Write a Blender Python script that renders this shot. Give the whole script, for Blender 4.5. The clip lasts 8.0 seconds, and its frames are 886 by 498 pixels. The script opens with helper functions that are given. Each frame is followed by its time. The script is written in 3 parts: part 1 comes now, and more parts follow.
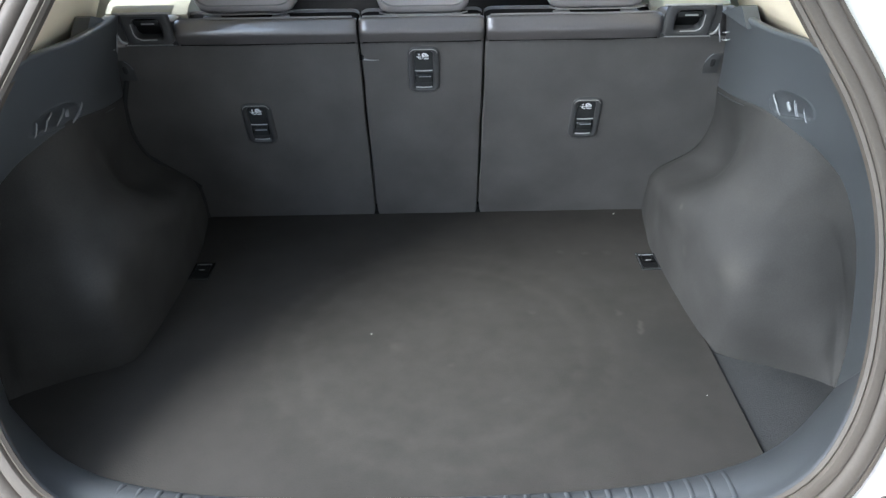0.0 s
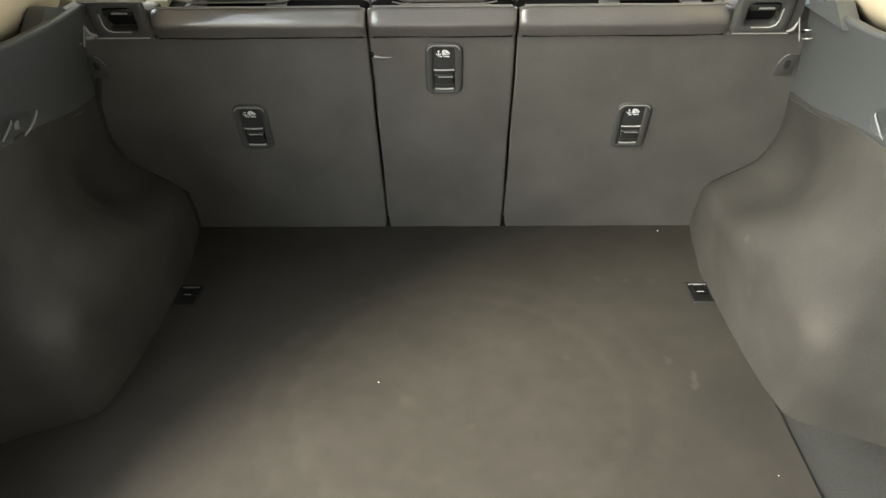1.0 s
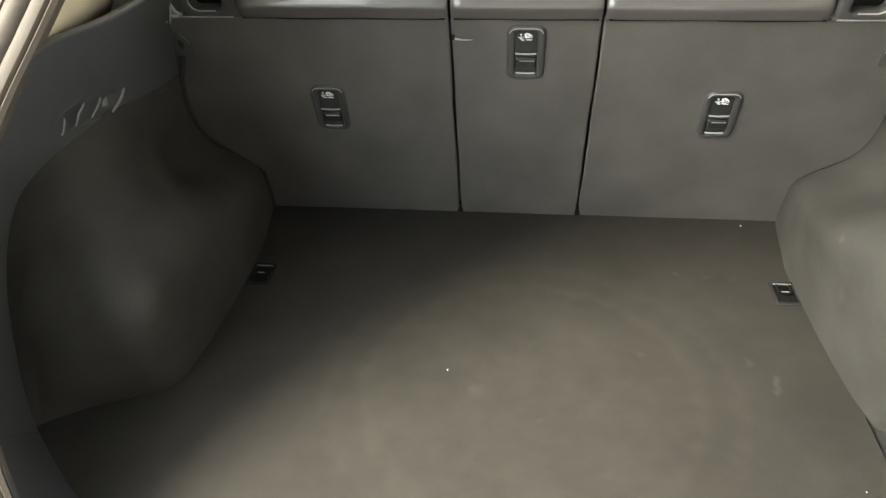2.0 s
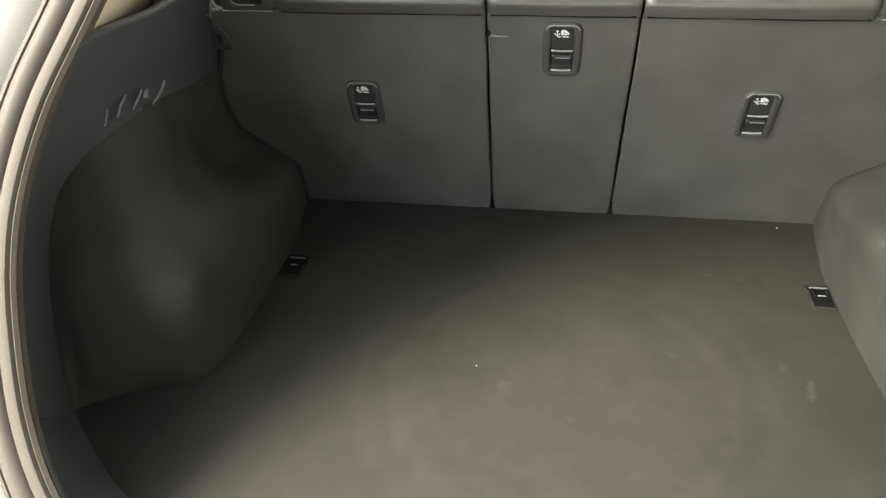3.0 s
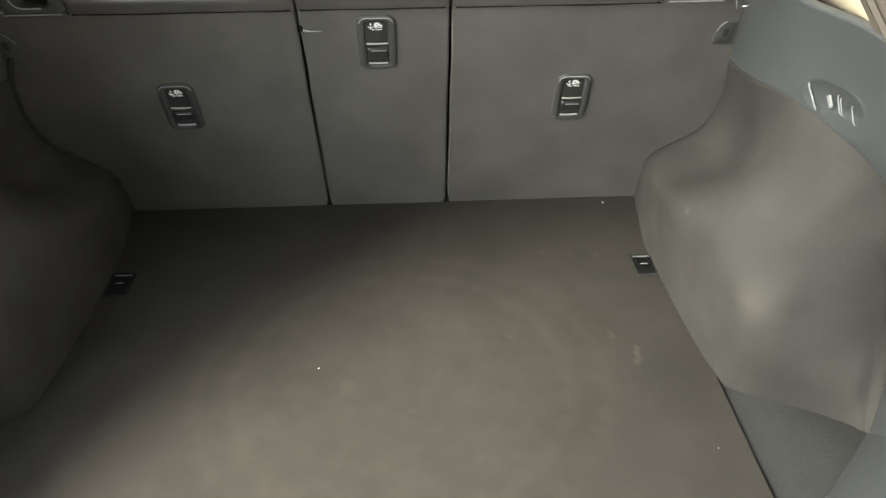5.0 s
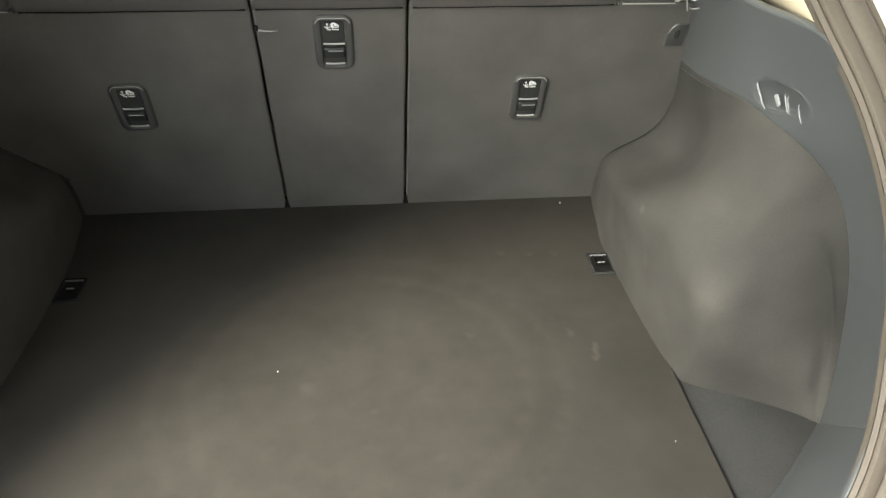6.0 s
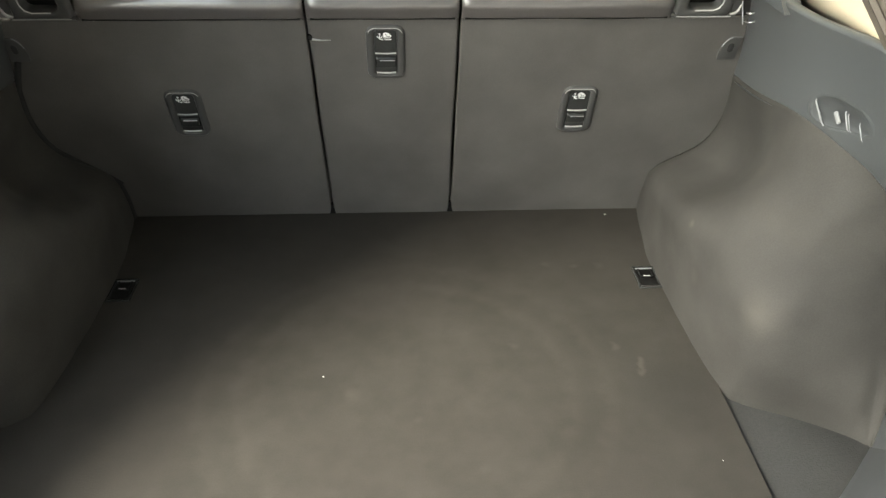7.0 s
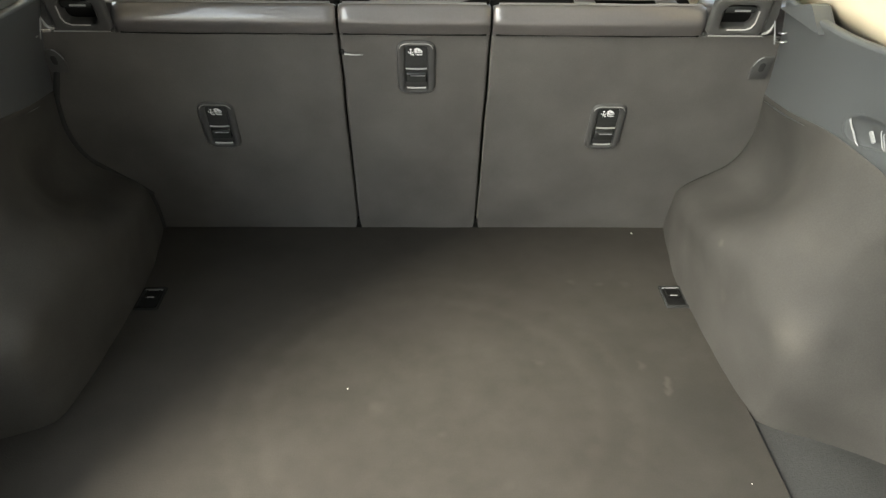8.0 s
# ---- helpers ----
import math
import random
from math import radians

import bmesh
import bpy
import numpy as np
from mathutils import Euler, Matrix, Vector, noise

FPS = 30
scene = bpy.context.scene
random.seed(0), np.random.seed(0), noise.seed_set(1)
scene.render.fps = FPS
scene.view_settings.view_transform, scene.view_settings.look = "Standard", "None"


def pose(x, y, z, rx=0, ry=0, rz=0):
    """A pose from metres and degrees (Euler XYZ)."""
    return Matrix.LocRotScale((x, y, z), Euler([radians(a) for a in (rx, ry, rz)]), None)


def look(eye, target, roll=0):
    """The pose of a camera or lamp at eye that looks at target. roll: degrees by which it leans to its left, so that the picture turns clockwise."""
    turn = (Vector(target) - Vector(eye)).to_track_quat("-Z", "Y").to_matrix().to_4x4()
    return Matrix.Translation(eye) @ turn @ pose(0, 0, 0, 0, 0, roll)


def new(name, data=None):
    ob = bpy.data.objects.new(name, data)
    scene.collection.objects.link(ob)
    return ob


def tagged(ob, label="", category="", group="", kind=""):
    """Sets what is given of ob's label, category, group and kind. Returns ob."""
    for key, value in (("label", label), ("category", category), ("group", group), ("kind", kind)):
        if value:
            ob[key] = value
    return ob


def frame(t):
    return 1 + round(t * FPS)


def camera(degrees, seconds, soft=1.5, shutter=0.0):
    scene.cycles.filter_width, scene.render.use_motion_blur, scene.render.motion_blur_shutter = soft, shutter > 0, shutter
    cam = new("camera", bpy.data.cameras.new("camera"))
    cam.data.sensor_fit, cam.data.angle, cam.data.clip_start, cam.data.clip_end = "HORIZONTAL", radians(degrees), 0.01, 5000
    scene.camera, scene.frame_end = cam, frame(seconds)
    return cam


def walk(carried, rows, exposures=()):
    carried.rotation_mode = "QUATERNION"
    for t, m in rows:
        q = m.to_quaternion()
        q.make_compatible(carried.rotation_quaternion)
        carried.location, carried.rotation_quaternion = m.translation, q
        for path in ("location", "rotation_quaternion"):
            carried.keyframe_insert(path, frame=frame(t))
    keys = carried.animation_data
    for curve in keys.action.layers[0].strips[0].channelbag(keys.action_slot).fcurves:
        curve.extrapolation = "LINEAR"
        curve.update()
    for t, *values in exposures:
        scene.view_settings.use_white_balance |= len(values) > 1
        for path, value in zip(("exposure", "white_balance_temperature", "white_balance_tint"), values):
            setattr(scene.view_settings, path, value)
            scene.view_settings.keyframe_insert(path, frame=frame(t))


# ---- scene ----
cam = camera(62.0, 8.0, soft=1.4)
PATH = [
    (0, (0.023, -0.554, 0.808), (0.042, 1.173, -0.201), -0.8),
    (0.2, (0.005, -0.47, 0.802), (0.022, 1.249, -0.222), -0.9),
    (0.5, (-0.002, -0.38, 0.808), (0.011, 1.32, -0.245), -0.7),
    (1, (0.019, -0.327, 0.794), (-0.007, 1.356, -0.285), -0.7),
    (1.5, (0.018, -0.313, 0.789), (-0.065, 1.357, -0.308), -0.8),
    (2, (0.0, -0.306, 0.793), (-0.194, 1.339, -0.327), -1.7),
    (2.2, (-0.002, -0.307, 0.791), (-0.226, 1.335, -0.328), -1.7),
    (3.3, (-0.006, -0.309, 0.795), (-0.28, 1.319, -0.334), -2.1),
    (3.5, (-0.008, -0.309, 0.794), (-0.265, 1.323, -0.334), -2.2),
    (4, (0.001, -0.304, 0.793), (-0.172, 1.335, -0.34), -1.9),
    (4.5, (0.032, -0.296, 0.795), (0.0, 1.341, -0.353), -0.9),
    (5, (0.056, -0.293, 0.795), (0.131, 1.339, -0.359), -0.4),
    (5.2, (0.057, -0.294, 0.79), (0.178, 1.339, -0.358), 0.2),
    (6.3, (0.055, -0.298, 0.788), (0.242, 1.334, -0.353), 1.2),
    (6.5, (0.055, -0.293, 0.79), (0.228, 1.339, -0.352), 1.2),
    (7, (0.033, -0.294, 0.796), (0.132, 1.352, -0.336), 0.8),
    (7.5, (0.023, -0.289, 0.794), (0.095, 1.371, -0.32), 0.9),
    (8, (0.022, -0.299, 0.789), (0.068, 1.379, -0.299), 0.9),
]
EXPOSURES = [(0.0, 2.80, 5700, 7), (0.2, 2.90, 6150, 6), (0.4, 3.02, 7350, 4), (1.0, 3.12, 7300, 4), (1.8, 3.17, 7250, 4), (3.5, 3.15, 7050, 4), (5.0, 3.12, 7050, 4), (6.5, 3.08, 7100, 4), (7.5, 3.14, 7150, 4), (8.0, 3.10, 7150, 4)]
walk(cam, [(t, look(eye, target, roll)) for t, eye, target, roll in PATH], EXPOSURES)

# ---- sky and sun: overcast daylight from the open side to the left of the car ----
SUN_FROM = Vector((-0.64, -0.34, 0.68)).normalized()
world = bpy.data.worlds.new("sky")
scene.world = world
world.use_nodes = True
wn = world.node_tree
sky = wn.nodes.new("ShaderNodeTexSky")
sky.sky_type = "NISHITA"
sky.sun_disc = False
sky.sun_elevation = math.asin(SUN_FROM.z)
sky.sun_rotation = math.atan2(SUN_FROM.x, SUN_FROM.y)
sky.dust_density = 2.0
wn.nodes["Background"].inputs["Strength"].default_value = 0.135
haze = wn.nodes.new("ShaderNodeHueSaturation")
haze.inputs["Saturation"].default_value = 0.62
wn.links.new(sky.outputs["Color"], haze.inputs["Color"])
wn.links.new(haze.outputs["Color"], wn.nodes["Background"].inputs["Color"])
sun = bpy.data.lights.new("sun", "SUN")
sun.energy, sun.angle, sun.color = 1.2, radians(24), (1.0, 0.965, 0.91)
sun_ob = new("sun", sun)
sun_ob.matrix_world = look(SUN_FROM * 20, (0, 0, 0))

# ---- materials ----


def material(name, colour, rough=0.6, metal=0.0, grain=0.0, scale=200.0, vary=0.2, blot=6.0, coat=0.0, sheen=0.0, stretch=(1, 1, 1), spec=0.5):
    """A surface with fine relief and with grain and stains at two scales."""
    mat = bpy.data.materials.new(name)
    mat.use_nodes = True
    nt = mat.node_tree
    b = nt.nodes["Principled BSDF"]
    b.inputs["Roughness"].default_value, b.inputs["Metallic"].default_value = rough, metal
    b.inputs["Coat Weight"].default_value, b.inputs["Sheen Weight"].default_value = coat, sheen
    b.inputs["Specular IOR Level"].default_value = spec
    tc = nt.nodes.new("ShaderNodeTexCoord")
    mp = nt.nodes.new("ShaderNodeMapping")
    mp.inputs["Scale"].default_value = stretch
    nt.links.new(tc.outputs["Object"], mp.inputs["Vector"])
    big, small = nt.nodes.new("ShaderNodeTexNoise"), nt.nodes.new("ShaderNodeTexNoise")
    big.inputs["Scale"].default_value, big.inputs["Detail"].default_value = blot, 6
    small.inputs["Scale"].default_value, small.inputs["Detail"].default_value = scale, 3
    for n in (big, small):
        nt.links.new(mp.outputs["Vector"], n.inputs["Vector"])
    ramp = nt.nodes.new("ShaderNodeMapRange")
    ramp.inputs["From Min"].default_value, ramp.inputs["From Max"].default_value = 0.3, 0.7
    ramp.inputs["To Min"].default_value, ramp.inputs["To Max"].default_value = 1 - vary, 1 + vary
    nt.links.new(big.outputs["Fac"], ramp.inputs["Value"])
    ramp2 = nt.nodes.new("ShaderNodeMapRange")
    ramp2.inputs["From Min"].default_value, ramp2.inputs["From Max"].default_value = 0.3, 0.7
    ramp2.inputs["To Min"].default_value, ramp2.inputs["To Max"].default_value = 1 - vary * 0.45, 1 + vary * 0.45
    nt.links.new(small.outputs["Fac"], ramp2.inputs["Value"])
    mul = nt.nodes.new("ShaderNodeMath")
    mul.operation = "MULTIPLY"
    nt.links.new(ramp.outputs["Result"], mul.inputs[0])
    nt.links.new(ramp2.outputs["Result"], mul.inputs[1])
    tint = nt.nodes.new("ShaderNodeVectorMath")
    tint.operation = "SCALE"
    tint.inputs[0].default_value = colour
    nt.links.new(mul.outputs["Value"], tint.inputs["Scale"])
    nt.links.new(tint.outputs["Vector"], b.inputs["Base Color"])
    if grain:
        bump = nt.nodes.new("ShaderNodeBump")
        bump.inputs["Strength"].default_value, bump.inputs["Distance"].default_value = grain, 0.002
        nt.links.new(small.outputs["Fac"], bump.inputs["Height"])
        nt.links.new(bump.outputs["Normal"], b.inputs["Normal"])
    return mat


M_FLOOR = material("floor_carpet", (0.0304, 0.0285, 0.0255), 0.95, grain=0.25, scale=420, vary=0.11, blot=9, spec=0.12)
M_LINER = material("side_carpet", (0.0454, 0.044, 0.0413), 0.95, grain=0.12, scale=500, vary=0.18, blot=9, spec=0.15)
M_BACK = material("seat_back_carpet", (0.0917, 0.088, 0.0828), 0.9, grain=0.15, scale=600, vary=0.15, blot=8, spec=0.2)
M_PLASTIC = material("grained_plastic", (0.0592, 0.064, 0.0673), 0.5, grain=0.12, scale=700, vary=0.08, blot=4)
M_SILL = material("sill_plastic", (0.0535, 0.0575, 0.060), 0.5, grain=0.1, scale=700, vary=0.1, blot=4)
M_GLOSS = material("smooth_black_plastic", (0.026, 0.027, 0.027), 0.25, vary=0.1)
M_COVER = material("cover_plastic", (0.056, 0.056, 0.0553), 0.42, grain=0.06, scale=700, vary=0.08, spec=0.3)
# near-black that paints in the shade of recesses and gaps
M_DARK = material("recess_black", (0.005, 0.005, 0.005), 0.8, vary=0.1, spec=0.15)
# pale colours that stand in for highlights on plastic edges, ridges and fins
M_EDGE = material("highlight_edge", (0.34, 0.34, 0.33), 0.25, vary=0.1)
M_FIN = material("highlight_fin", (0.19, 0.195, 0.20), 0.22, vary=0.1)
M_LEATHER = material("black_leather", (0.084, 0.078, 0.0755), 0.33, grain=0.12, scale=330, vary=0.12, blot=9, coat=0.7, spec=1.0)
M_REST = material("headrest_leather", (0.27, 0.252, 0.245), 0.36, grain=0.1, scale=330, vary=0.1, blot=9, spec=0.8)
# darker copy of the panel plastic for the shade behind the hook fins
M_HOLLOW = material("shaded_hollow_plastic", (0.050, 0.054, 0.057), 0.5, grain=0.1, scale=700, vary=0.08)
# near-black colour paints in the shade on top of the seat backs
M_TOP = material("shaded_seat_top", (0.012, 0.0115, 0.011), 0.9, grain=0.2, scale=400, vary=0.15, spec=0.08)
M_THREAD = material("grey_piping", (0.17, 0.165, 0.16), 0.45, vary=0.1)
M_WHITE = material("white_paint", (0.82, 0.80, 0.74), 0.3, vary=0.02, coat=0.6)
M_RUBBER = material("taupe_rubber", (0.080, 0.068, 0.055), 0.6, grain=0.1, scale=300, vary=0.1, spec=0.3)
M_CREAM = material("cream_trim", (0.80, 0.69, 0.50), 0.75, grain=0.15, scale=500, vary=0.05)
M_PRINT = material("white_print", (0.8, 0.8, 0.8), 0.5, vary=0.03)
M_STEEL = material("steel", (0.5, 0.5, 0.5), 0.3, metal=1.0, vary=0.1)
M_LINT = material("lint", (0.75, 0.74, 0.7), 0.8, vary=0.1)
M_POCKET = material("pocket_carpet", (0.034, 0.0345, 0.034), 0.95, grain=0.4, scale=420, vary=0.2, blot=6, spec=0.12)
M_GROUND = material("concrete", (0.34, 0.333, 0.318), 0.9, grain=0.6, scale=60, vary=0.25, blot=0.6)
# leather colour taken almost to black to hold the gloom of the cabin
M_CABIN = material("dim_cabin_leather", (0.008, 0.008, 0.008), 0.8, grain=0.1, scale=330, vary=0.1, blot=9, spec=0.08)
M_TAN = material("tan_door_trim", (0.34, 0.33, 0.25), 0.5, grain=0.1, scale=300, vary=0.08)
M_GLASS = bpy.data.materials.new("window_glass")
M_GLASS.use_nodes = True
M_GLASS.node_tree.nodes["Principled BSDF"].inputs["Transmission Weight"].default_value = 1.0
M_GLASS.node_tree.nodes["Principled BSDF"].inputs["Roughness"].default_value = 0.02
M_GLASS.node_tree.nodes["Principled BSDF"].inputs["IOR"].default_value = 1.1

# glass of the unseen tailgate, its tint set by how much daylight it passes
M_TINT = bpy.data.materials.new("rear_glass")
M_TINT.use_nodes = True
tn = M_TINT.node_tree
clear, shine, both, facing = [tn.nodes.new("ShaderNode" + k) for k in ("BsdfTransparent", "BsdfGlossy", "MixShader", "Fresnel")]
clear.inputs["Color"].default_value, shine.inputs["Roughness"].default_value = (0.38, 0.40, 0.40, 1), 0.02
tn.links.new(facing.outputs["Fac"], both.inputs["Fac"])
tn.links.new(clear.outputs["BSDF"], both.inputs[1])
tn.links.new(shine.outputs["BSDF"], both.inputs[2])
tn.links.new(both.outputs["Shader"], tn.nodes["Material Output"].inputs["Surface"])


def marks_and_light(mat, spots, rings):
    """Dust marks and painted light on a surface: spots (x, y, size, strength) and faint rubbed rings (x, y, radius,
    width, strength).
    """
    nt = mat.node_tree
    b = nt.nodes["Principled BSDF"]
    old = b.inputs["Base Color"].links[0].from_socket
    geo = nt.nodes.new("ShaderNodeNewGeometry")
    ripple = nt.nodes.new("ShaderNodeTexNoise")
    ripple.inputs["Scale"].default_value, ripple.inputs["Detail"].default_value = 28, 5
    nt.links.new(geo.outputs["Position"], ripple.inputs["Vector"])
    warp = nt.nodes.new("ShaderNodeVectorMath")
    warp.operation = "MULTIPLY_ADD"
    warp.inputs[1].default_value = (0.03, 0.03, 0.0)
    nt.links.new(ripple.outputs["Color"], warp.inputs[0])
    nt.links.new(geo.outputs["Position"], warp.inputs[2])
    total = None
    for x, y, z, inner, width, strength in [(x, y, z, 0.0, size, k) for x, y, z, size, k in spots] + list(rings):
        d = nt.nodes.new("ShaderNodeVectorMath")
        d.operation = "DISTANCE"
        d.inputs[1].default_value = (x + 0.015, y + 0.015, z)
        nt.links.new(warp.outputs["Vector"], d.inputs[0])
        off = nt.nodes.new("ShaderNodeMath")
        off.operation = "SUBTRACT"
        off.inputs[1].default_value = inner
        nt.links.new(d.outputs["Value"], off.inputs[0])
        mag = nt.nodes.new("ShaderNodeMath")
        mag.operation = "ABSOLUTE"
        nt.links.new(off.outputs["Value"], mag.inputs[0])
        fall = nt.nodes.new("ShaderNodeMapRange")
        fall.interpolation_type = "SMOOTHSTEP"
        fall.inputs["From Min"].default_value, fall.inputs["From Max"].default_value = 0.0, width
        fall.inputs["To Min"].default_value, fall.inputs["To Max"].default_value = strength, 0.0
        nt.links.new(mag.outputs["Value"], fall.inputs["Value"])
        if total is None:
            total = fall.outputs["Result"]
        else:
            add = nt.nodes.new("ShaderNodeMath")
            nt.links.new(total, add.inputs[0])
            nt.links.new(fall.outputs["Result"], add.inputs[1])
            total = add.outputs["Value"]
    frayed = nt.nodes.new("ShaderNodeMath")
    frayed.operation = "MULTIPLY"
    nt.links.new(total, frayed.inputs[0])
    nt.links.new(ripple.outputs["Fac"], frayed.inputs[1])
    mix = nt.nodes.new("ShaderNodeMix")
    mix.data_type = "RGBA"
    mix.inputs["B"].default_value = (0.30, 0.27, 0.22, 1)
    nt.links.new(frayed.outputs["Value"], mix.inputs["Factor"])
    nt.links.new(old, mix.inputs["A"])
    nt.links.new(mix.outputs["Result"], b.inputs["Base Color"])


# dust over the whole floor, a round rubbed patch with two arcs at its rim, a cleaner round spot beside the arch, and scuffs
marks_and_light(M_FLOOR, [*[(0.398 - 0.0012 * k, 0.550 - 0.005 * k, 0, 0.0080, 0.10) for k in range(8)], (0.365, 0.578, 0, 0.012, 0.10), (0.199, 0.588, 0, 0.014, 0.08), (-0.048, 0.486, 0, 0.020, 0.05),
                 (0.289, 0.805, 0, 0.014, 0.08), (0.340, 0.797, 0, 0.012, 0.09), (0.387, 0.797, 0, 0.014, 0.08), (0.043, 0.434, 0, 0.012, 0.06), (0.131, 0.345, 0, 0.014, 0.05), (0.05, 0.44, 0, 0.38, 0.018), (0.425, 0.478, 0, 0.10, -0.045)],
       [(0.03, 0.50, 0, 0.0, 4.0, 0.035), (0.03, 0.50, 0, 0.248, 0.022, 0.026), (0.03, 0.50, 0, 0.302, 0.022, 0.022), (-0.02, 0.52, 0, 0.17, 0.03, 0.007)])
# scuffs and dust; the shoulder spots also paint in the light on the arches
marks_and_light(M_LINER, [(0.470, 0.650, 0.187, 0.013, 0.35), (0.480, 0.60, 0.12, 0.02, 0.08), (0.55, 0.43, 0.08, 0.012, 0.10), (0.495, 0.438, 0.172, 0.055, 0.10), (-0.495, 0.445, 0.160, 0.075, 0.07), (0.500, 0.935, 0.125, 0.015, 0.12)],
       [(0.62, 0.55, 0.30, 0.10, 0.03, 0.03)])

# ---- building blocks ----


def part(name, data, mat, parent=None, label="", smooth=True, at=None):
    """One mesh object from a bmesh or from (points, faces), under a thing or a part."""
    mesh = bpy.data.meshes.new(name)
    if isinstance(data, bmesh.types.BMesh):
        data.to_mesh(mesh)
        data.free()
    else:
        mesh.from_pydata([tuple(v) for v in data[0]], [], [tuple(f) for f in data[1]])
    mesh.materials.append(mat)
    if smooth:
        mesh.polygons.foreach_set("use_smooth", [True] * len(mesh.polygons))
        mesh.set_sharp_from_angle(angle=radians(40))
    ob = new(name, mesh)
    if parent is not None:
        ob.parent = parent
    if at is not None:
        ob.matrix_local = at
    return tagged(ob, label)


def thing(name, label, category, group="", kind=""):
    return tagged(new(name), label, category, group, kind)


def spline(ctrl, n):
    """n points on a smooth curve through the rows of ctrl."""
    c = np.asarray(ctrl, float)
    s = np.linspace(0, len(c) - 1, n)
    i = np.minimum(s.astype(int), len(c) - 2)
    u = (s - i).reshape((-1,) + (1,) * (c.ndim - 1))
    p0, p1, p2, p3 = c[np.maximum(i - 1, 0)], c[i], c[i + 1], c[np.minimum(i + 2, len(c) - 1)]
    return 0.5 * (2 * p1 + (p2 - p0) * u + (2 * p0 - 5 * p1 + 4 * p2 - p3) * u ** 2 + (3 * p1 - p0 - 3 * p2 + p3) * u ** 3)


def sheet(grid, closed_u=False, closed_v=False, flip=False):
    """Points and faces of a grid (rows, columns, 3)."""
    g = np.asarray(grid)
    r, c = g.shape[:2]
    faces = []
    for a in range(r if closed_u else r - 1):
        for b in range(c if closed_v else c - 1):
            q = (a * c + b, a * c + (b + 1) % c, (a + 1) % r * c + (b + 1) % c, (a + 1) % r * c + b)
            faces.append(q[::-1] if flip else q)
    return g.reshape(-1, 3), faces


def thicken(ob, metres, offset=1.0):
    m = ob.modifiers.new("thickness", "SOLIDIFY")
    m.thickness, m.offset, m.use_rim = metres, offset, True
    return ob


def rounded(w, h, r, n=6):
    """A rounded rectangle, counterclockwise."""
    r = min(r, w / 2 - 1e-5, h / 2 - 1e-5)
    out = []
    for cx, cy, a0 in ((w / 2 - r, h / 2 - r, 0), (r - w / 2, h / 2 - r, 90), (r - w / 2, r - h / 2, 180), (w / 2 - r, r - h / 2, 270)):
        for k in range(n + 1):
            a = radians(a0 + 90 * k / n)
            out.append((cx + r * math.cos(a), cy + r * math.sin(a)))
    return out


def stack(rings, cap_first=True, cap_last=True):
    """Rings of as many points each, joined one to the next."""
    n = len(rings[0])
    pts = [p for ring in rings for p in ring]
    faces = [(a * n + b, a * n + (b + 1) % n, (a + 1) * n + (b + 1) % n, (a + 1) * n + b) for a in range(len(rings) - 1) for b in range(n)]
    if cap_first:
        faces.append(tuple(range(n))[::-1])
    if cap_last:
        faces.append(tuple((len(rings) - 1) * n + b for b in range(n)))
    return pts, faces


def plate(w, h, r, d, soft=0.001, z=0.0):
    """A rounded plate of thickness d with softened edges, face towards +z."""
    lev = [(0, 0), (0, d - soft), (soft * 0.35, d - soft * 0.3), (soft, d)]
    return stack([[(x, y, z + k) for x, y in rounded(w - 2 * e, h - 2 * e, max(r - e, 2e-4))] for e, k in lev])


def bezel(w, h, r, w2, h2, r2, d, deep, soft=0.0015):
    """A rounded frame round an opening that goes down to deep."""
    def ring(a, b, c, z):
        return [(x, y, z) for x, y in rounded(a, b, max(c, 2e-4))]
    return stack([ring(w, h, r, 0), ring(w, h, r, d - soft), ring(w - soft, h - soft, r - soft / 2, d - soft * 0.3), ring(w - 2 * soft, h - 2 * soft, r - soft, d),
                  ring(w2 + 2 * soft, h2 + 2 * soft, r2 + soft, d), ring(w2 + soft, h2 + soft, r2 + soft / 2, d - soft * 0.3), ring(w2, h2, r2, d - soft), ring(w2, h2, r2, deep)], False, False)


def tube(points, radius, sides=10, closed=False, flat=1.0):
    """A round bar along points."""
    p = np.asarray(points, float)
    n = len(p)
    t = np.roll(p, -1, 0) - np.roll(p, 1, 0)
    if not closed:
        t[0], t[-1] = p[1] - p[0], p[-1] - p[-2]
    t /= np.linalg.norm(t, axis=1)[:, None]
    ref = np.array((0.13, 0.21, 0.97))
    a = np.cross(t, ref)
    a /= np.linalg.norm(a, axis=1)[:, None]
    b = np.cross(t, a)
    ang = np.linspace(0, 2 * np.pi, sides, endpoint=False)
    rad = np.broadcast_to(np.asarray(radius, float), (n,))
    g = p[:, None] + rad[:, None, None] * (np.cos(ang)[None, :, None] * a[:, None] + flat * np.sin(ang)[None, :, None] * b[:, None])
    pts, faces = sheet(g, closed_u=closed, closed_v=True)
    if not closed:
        faces += [tuple(range(sides)), tuple((n - 1) * sides + k for k in range(sides))[::-1]]
    return pts, faces


def box(x0, x1, y0, y1, z0, z1, soft=0.003):
    bm = bmesh.new()
    bmesh.ops.create_cube(bm, size=1, matrix=Matrix.Translation(((x0 + x1) / 2, (y0 + y1) / 2, (z0 + z1) / 2)) @ Matrix.Diagonal((x1 - x0, y1 - y0, z1 - z0, 1)))
    if soft:
        bmesh.ops.bevel(bm, geom=bm.edges[:], offset=soft, segments=2, affect="EDGES", profile=0.5)
    return bm


